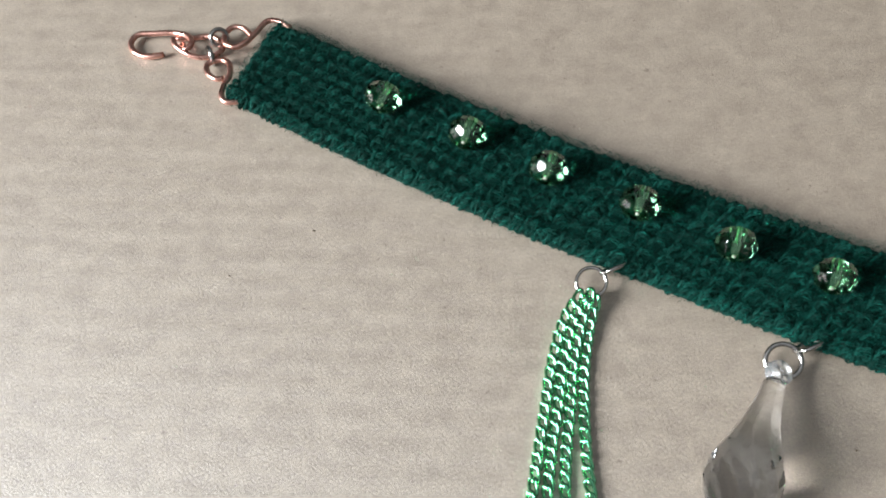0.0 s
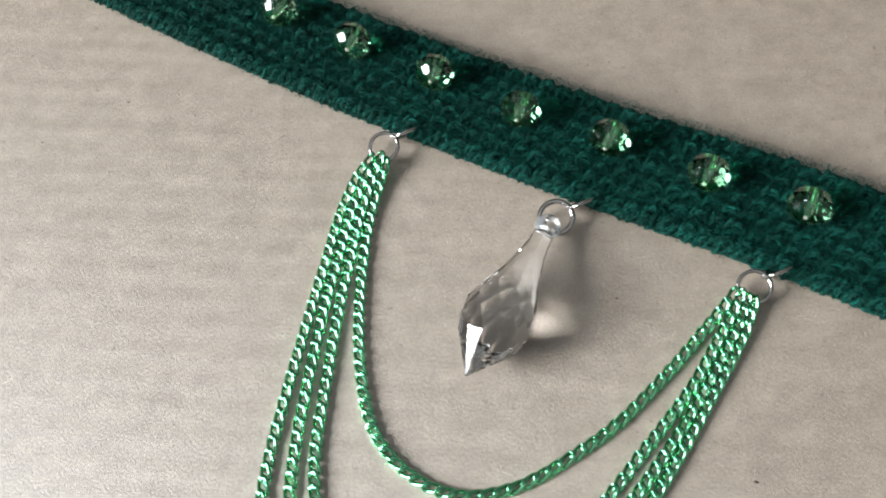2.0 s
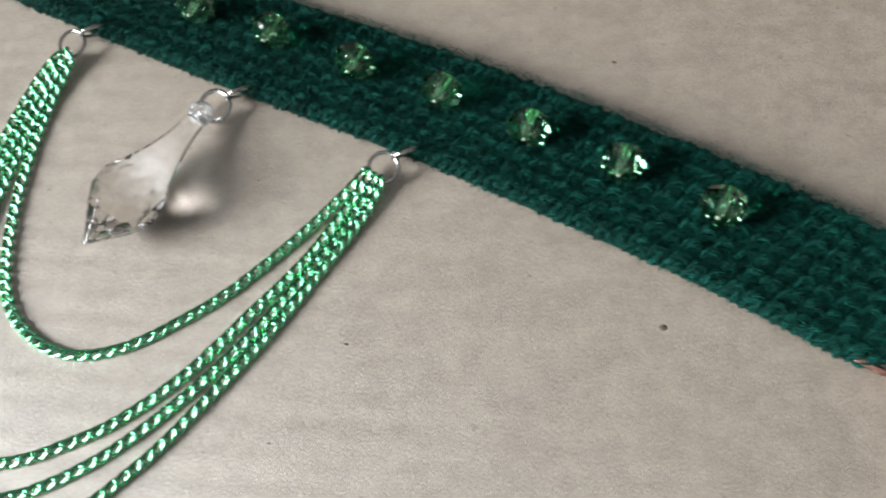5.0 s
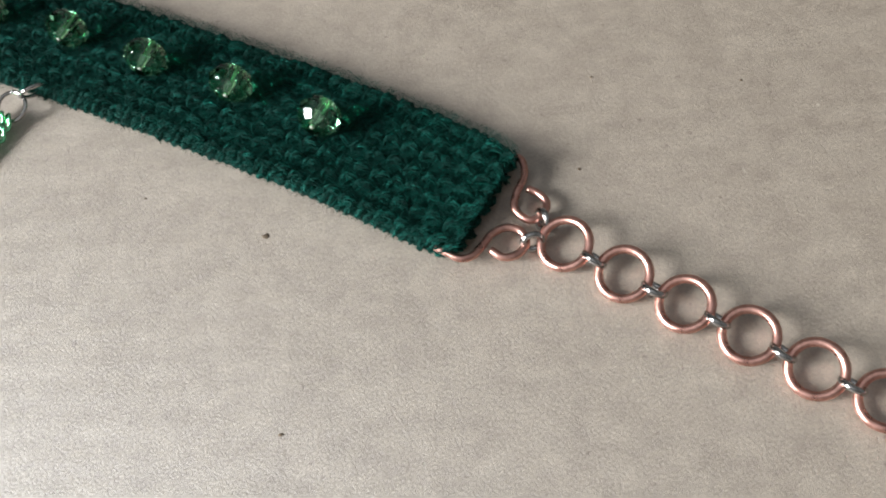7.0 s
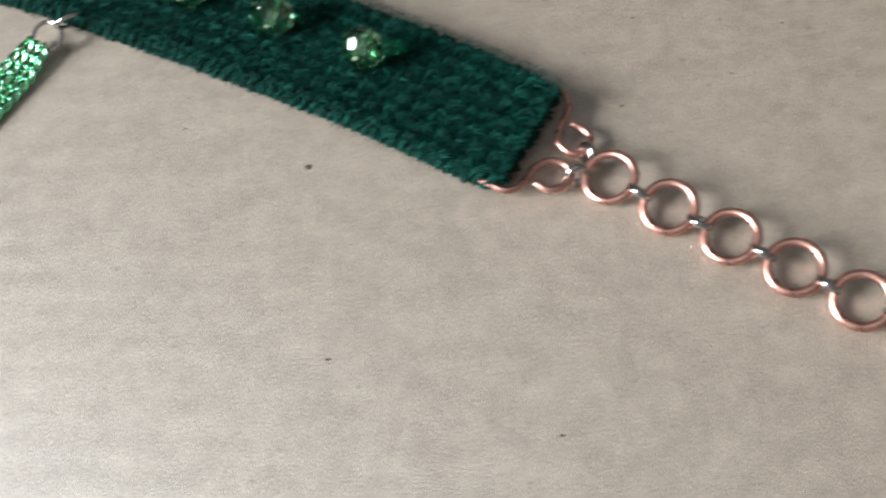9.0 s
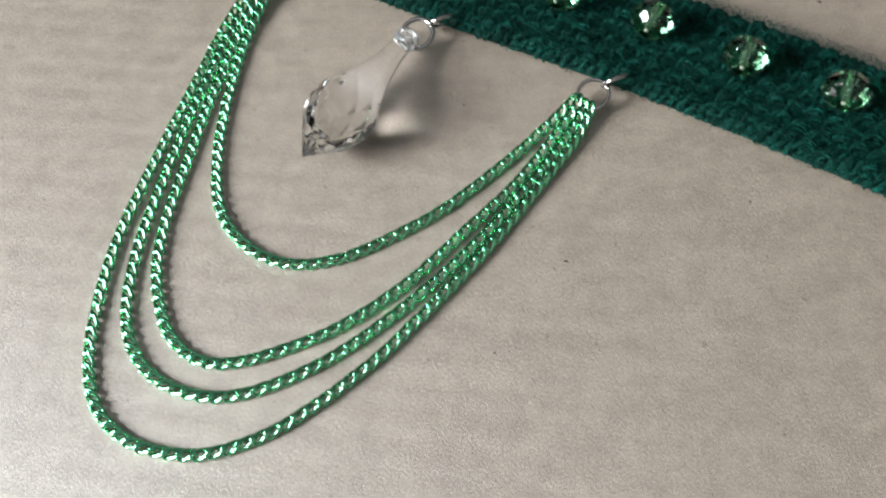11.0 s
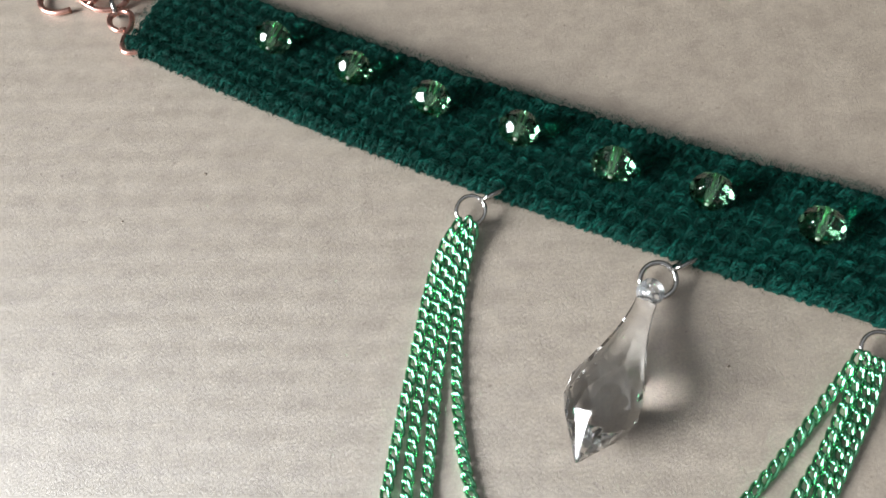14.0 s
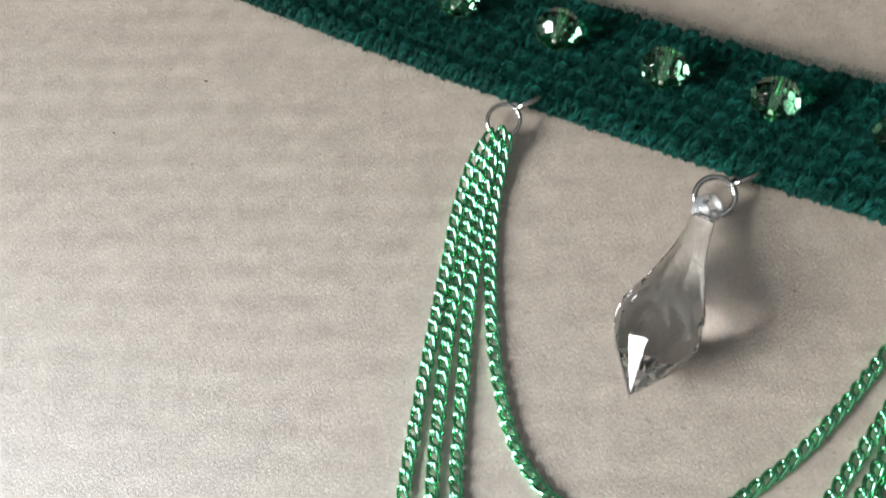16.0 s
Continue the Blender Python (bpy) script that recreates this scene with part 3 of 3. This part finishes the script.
def knob_mesh():
    """The round drilled head of the drop."""
    prof = [(0.85, -1.0), (1.3, -1.6), (2.0, -1.55), (2.45, -1.0), (2.5, 0.9), (2.1, 1.5), (1.4, 1.5), (0.85, 0.9)]
    n = 24
    v = [(r * math.cos(2 * math.pi * k / n), r * math.sin(2 * math.pi * k / n), z) for r, z in prof for k in range(n)]
    m = len(prof)
    f = [(i * n + k, i * n + (k + 1) % n, ((i + 1) % m) * n + (k + 1) % n, ((i + 1) % m) * n + k) for i in range(m) for k in range(n)]
    return np.array(v), f


pendant = thing("crystal_pendant", "clear faceted crystal drop pendant lying on cardboard", "pendant")
tip, head = Vector((47.5, 55.6, 7.6)), Vector((63.7, 87.9, 4.2))
aim = (head - tip).normalized()
drop = new("drop", drop_mesh())
drop.parent = pendant
drop.matrix_local = Matrix.Translation(tip * MM) @ aim.to_track_quat("X", "Z").to_matrix().to_4x4() @ pose(0, 0, 0, 14)
knob = part("knob", knob_mesh(), FROST_GLASS, pendant, "round drilled head")
knob.matrix_local = placed(*head, 6, 34, 0)


# ---- copper clasp and extension chain ----
def wire(name, ctrl, radius, mat, parent, label="", count=60):
    return part(name, tube(spline(ctrl, count)[0], radius, 10), mat, parent, label)


def connector_ring(parent, x, y, z, R, rx, ry, rz):
    ob = part("connector", tube(ring_path(R, 36), 0.62, 10, True), STEEL, parent, "small thick steel connector ring")
    ob.matrix_local = placed(x, y, z, rx, ry, rz)
    return ob


clasp = thing("hook_clasp", "bent copper wire hook clasp with steel connectors", "clasp")
wire("hook", [(-67.9, 177.3, 1.0), (-71.6, 176.9, 0.9), (-75.1, 178.3, 1.0), (-76.6, 181.2, 1.3), (-75.1, 183.7, 1.6), (-70.8, 183.7, 1.8), (-65.5, 183.4, 2.0), (-61.9, 181.7, 2.4), (-60.6, 179.0, 2.8),
              (-61.9, 177.6, 2.4), (-63.6, 178.6, 1.6), (-63.4, 180.4, 1.2)], 0.74, COPPER, clasp, "flattened copper hook", 80)
wire("oval_link", [(-65.7, 181.3, 2.2), (-64.6, 178.6, 2.4), (-61.1, 176.1, 1.8), (-57.3, 175.4, 1.4), (-54.2, 176.7, 1.3), (-53.2, 179.4, 1.4), (-56.4, 182.2, 1.5), (-61.6, 182.4, 0.9), (-65.3, 182.2, 1.2)], 0.7, COPPER, clasp, "oval copper link", 70)
wire("side_wire", [(-46.1, 181.1, 2.4), (-48.5, 183.6, 2.6), (-51.0, 184.0, 2.5), (-52.6, 182.3, 2.3), (-52.7, 179.4, 2.2), (-50.2, 177.7, 2.2), (-47.5, 178.8, 2.4), (-45.0, 181.7, 2.7), (-42.6, 185.0, 3.0),
                   (-39.7, 184.8, 3.2), (-36.5, 182.5, 3.0)], 0.7, COPPER, clasp, "curled copper wire")
wire("side_wire", [(-51.5, 167.7, 2.2), (-53.6, 167.8, 2.2), (-55.6, 169.6, 2.2), (-56.0, 172.4, 2.2), (-53.0, 173.6, 2.3), (-50.7, 172.2, 2.4), (-50.0, 168.4, 2.6), (-51.0, 165.4, 2.6), (-51.3, 162.2, 2.4),
                   (-50.0, 160.4, 2.2), (-46.5, 160.5, 2.2)], 0.7, COPPER, clasp, "curled copper wire")
connector_ring(clasp, -54.1, 180.7, 2.5, 2.0, 55, 10, 30)
connector_ring(clasp, -55.5, 175.0, 2.4, 2.0, 80, -35, -60)

extension = thing("extension_chain", "copper ring extension chain with steel connectors", "chain")
wire("side_wire", [(198.0, 52.0, 3.0), (200.2, 50.9, 3.2), (200.4, 47.5, 3.0), (198.6, 44.0, 2.6), (198.1, 41.0, 2.3), (200.4, 38.6, 2.1), (203.0, 39.8, 2.1), (203.8, 42.0, 2.2), (202.4, 44.0, 2.3), (200.7, 45.0, 2.4)],
     0.7, COPPER, extension, "curled copper wire")
wire("side_wire", [(183.5, 34.5, 2.6), (185.8, 33.0, 2.6), (187.6, 31.9, 2.6), (189.8, 32.2, 2.6), (191.6, 34.0, 2.5), (193.5, 36.3, 2.4), (196.2, 37.4, 2.3), (198.7, 36.4, 2.2), (199.3, 33.9, 2.1), (197.5, 31.9, 2.1),
                   (195, 31.7, 2.1), (193.0, 33.3, 2.2)], 0.7, COPPER, extension, "curled copper wire")
RINGS = [(205.9, 32.9), (215.0, 26.1), (224.1, 19.6), (233.2, 13.1), (242.3, 6.4), (251.7, 0.3), (260.6, -5.6), (269.9, -11.6)]
for k, (x, y) in enumerate(RINGS):
    r = part("copper_ring", tube(ring_path(4.3, 48), 0.8, 12, True), COPPER, extension, "" if k else "round copper wire ring")
    r.matrix_local = placed(x, y, 2.75, 11 + (0, 3, -2)[k % 3], (-19, -16)[k % 2], 0)
for k in range(len(RINGS) - 1):
    (x0, y0), (x1, y1) = RINGS[k], RINGS[k + 1]
    joint = connector_ring(extension, 0, 0, 0, 1.85, 0, 0, 0)
    facing = Vector((0.52 + (0.1, -0.06, 0.02)[k % 3], 0.58, 0.62 + (0.0, 0.1)[k % 2]))
    joint.matrix_local = Matrix.Translation(Vector(((x0 + x1) / 2, (y0 + y1) / 2 - 0.2, 3.0)) * MM) @ facing.to_track_quat("Z", "Y").to_matrix().to_4x4()
connector_ring(extension, 202.6, 38.4, 2.3, 1.7, 72, 10, -75)
connector_ring(extension, 200.4, 34.1, 2.3, 1.7, 72, 10, 5)


# ---- flecks and one painted hole on the cardboard ----
# first one stands for a small hole, its darkness put in the colour
FLECKS_AND_HOLE = [(152.8, 41.4, 0.85), (156.4, 3.9, 0.55), (96.7, 38.7, 0.5), (147.9, 101.3, 0.6), (192.4, -11.3, 0.55), (262.1, 17.7, 0.9), (210.9, 49.8, 0.5), (244.2, 66.8, 0.4), (-44.6, 114.7, 0.4),
          (-27.3, 125.3, 0.4), (216.0, 70.8, 0.4), (129.7, 51.9, 0.35), (84.8, 20.4, 0.35), (76.2, 74.1, 0.35)]
rng = np.random.RandomState(21)
for x, y, r in FLECKS_AND_HOLE:
    n = 9
    a = np.linspace(0, 2 * np.pi, n, endpoint=False)
    rad = (r if r > 0.7 else 0.72 * r) * rng.uniform(0.6, 1.15, n)
    rim = np.stack([x + rad * np.cos(a) * 1.25, y + rad * np.sin(a) * 0.8, 0.02 + 0 * a], 1)
    mid = np.stack([x + 0.6 * rad * np.cos(a) * 1.25, y + 0.6 * rad * np.sin(a) * 0.8, 0.18 + 0.06 * rng.rand(n)], 1)
    v = np.concatenate([rim, mid, [[x, y, 0.16]]])
    f = [(i, (i + 1) % n, n + (i + 1) % n, n + i) for i in range(n)] + [(n + i, n + (i + 1) % n, 2 * n) for i in range(n)]
    tagged(mesh_object("fleck", v, f, SPECK), "small dark brown fleck or hole mark on the cardboard", "fleck", "dark flecks")
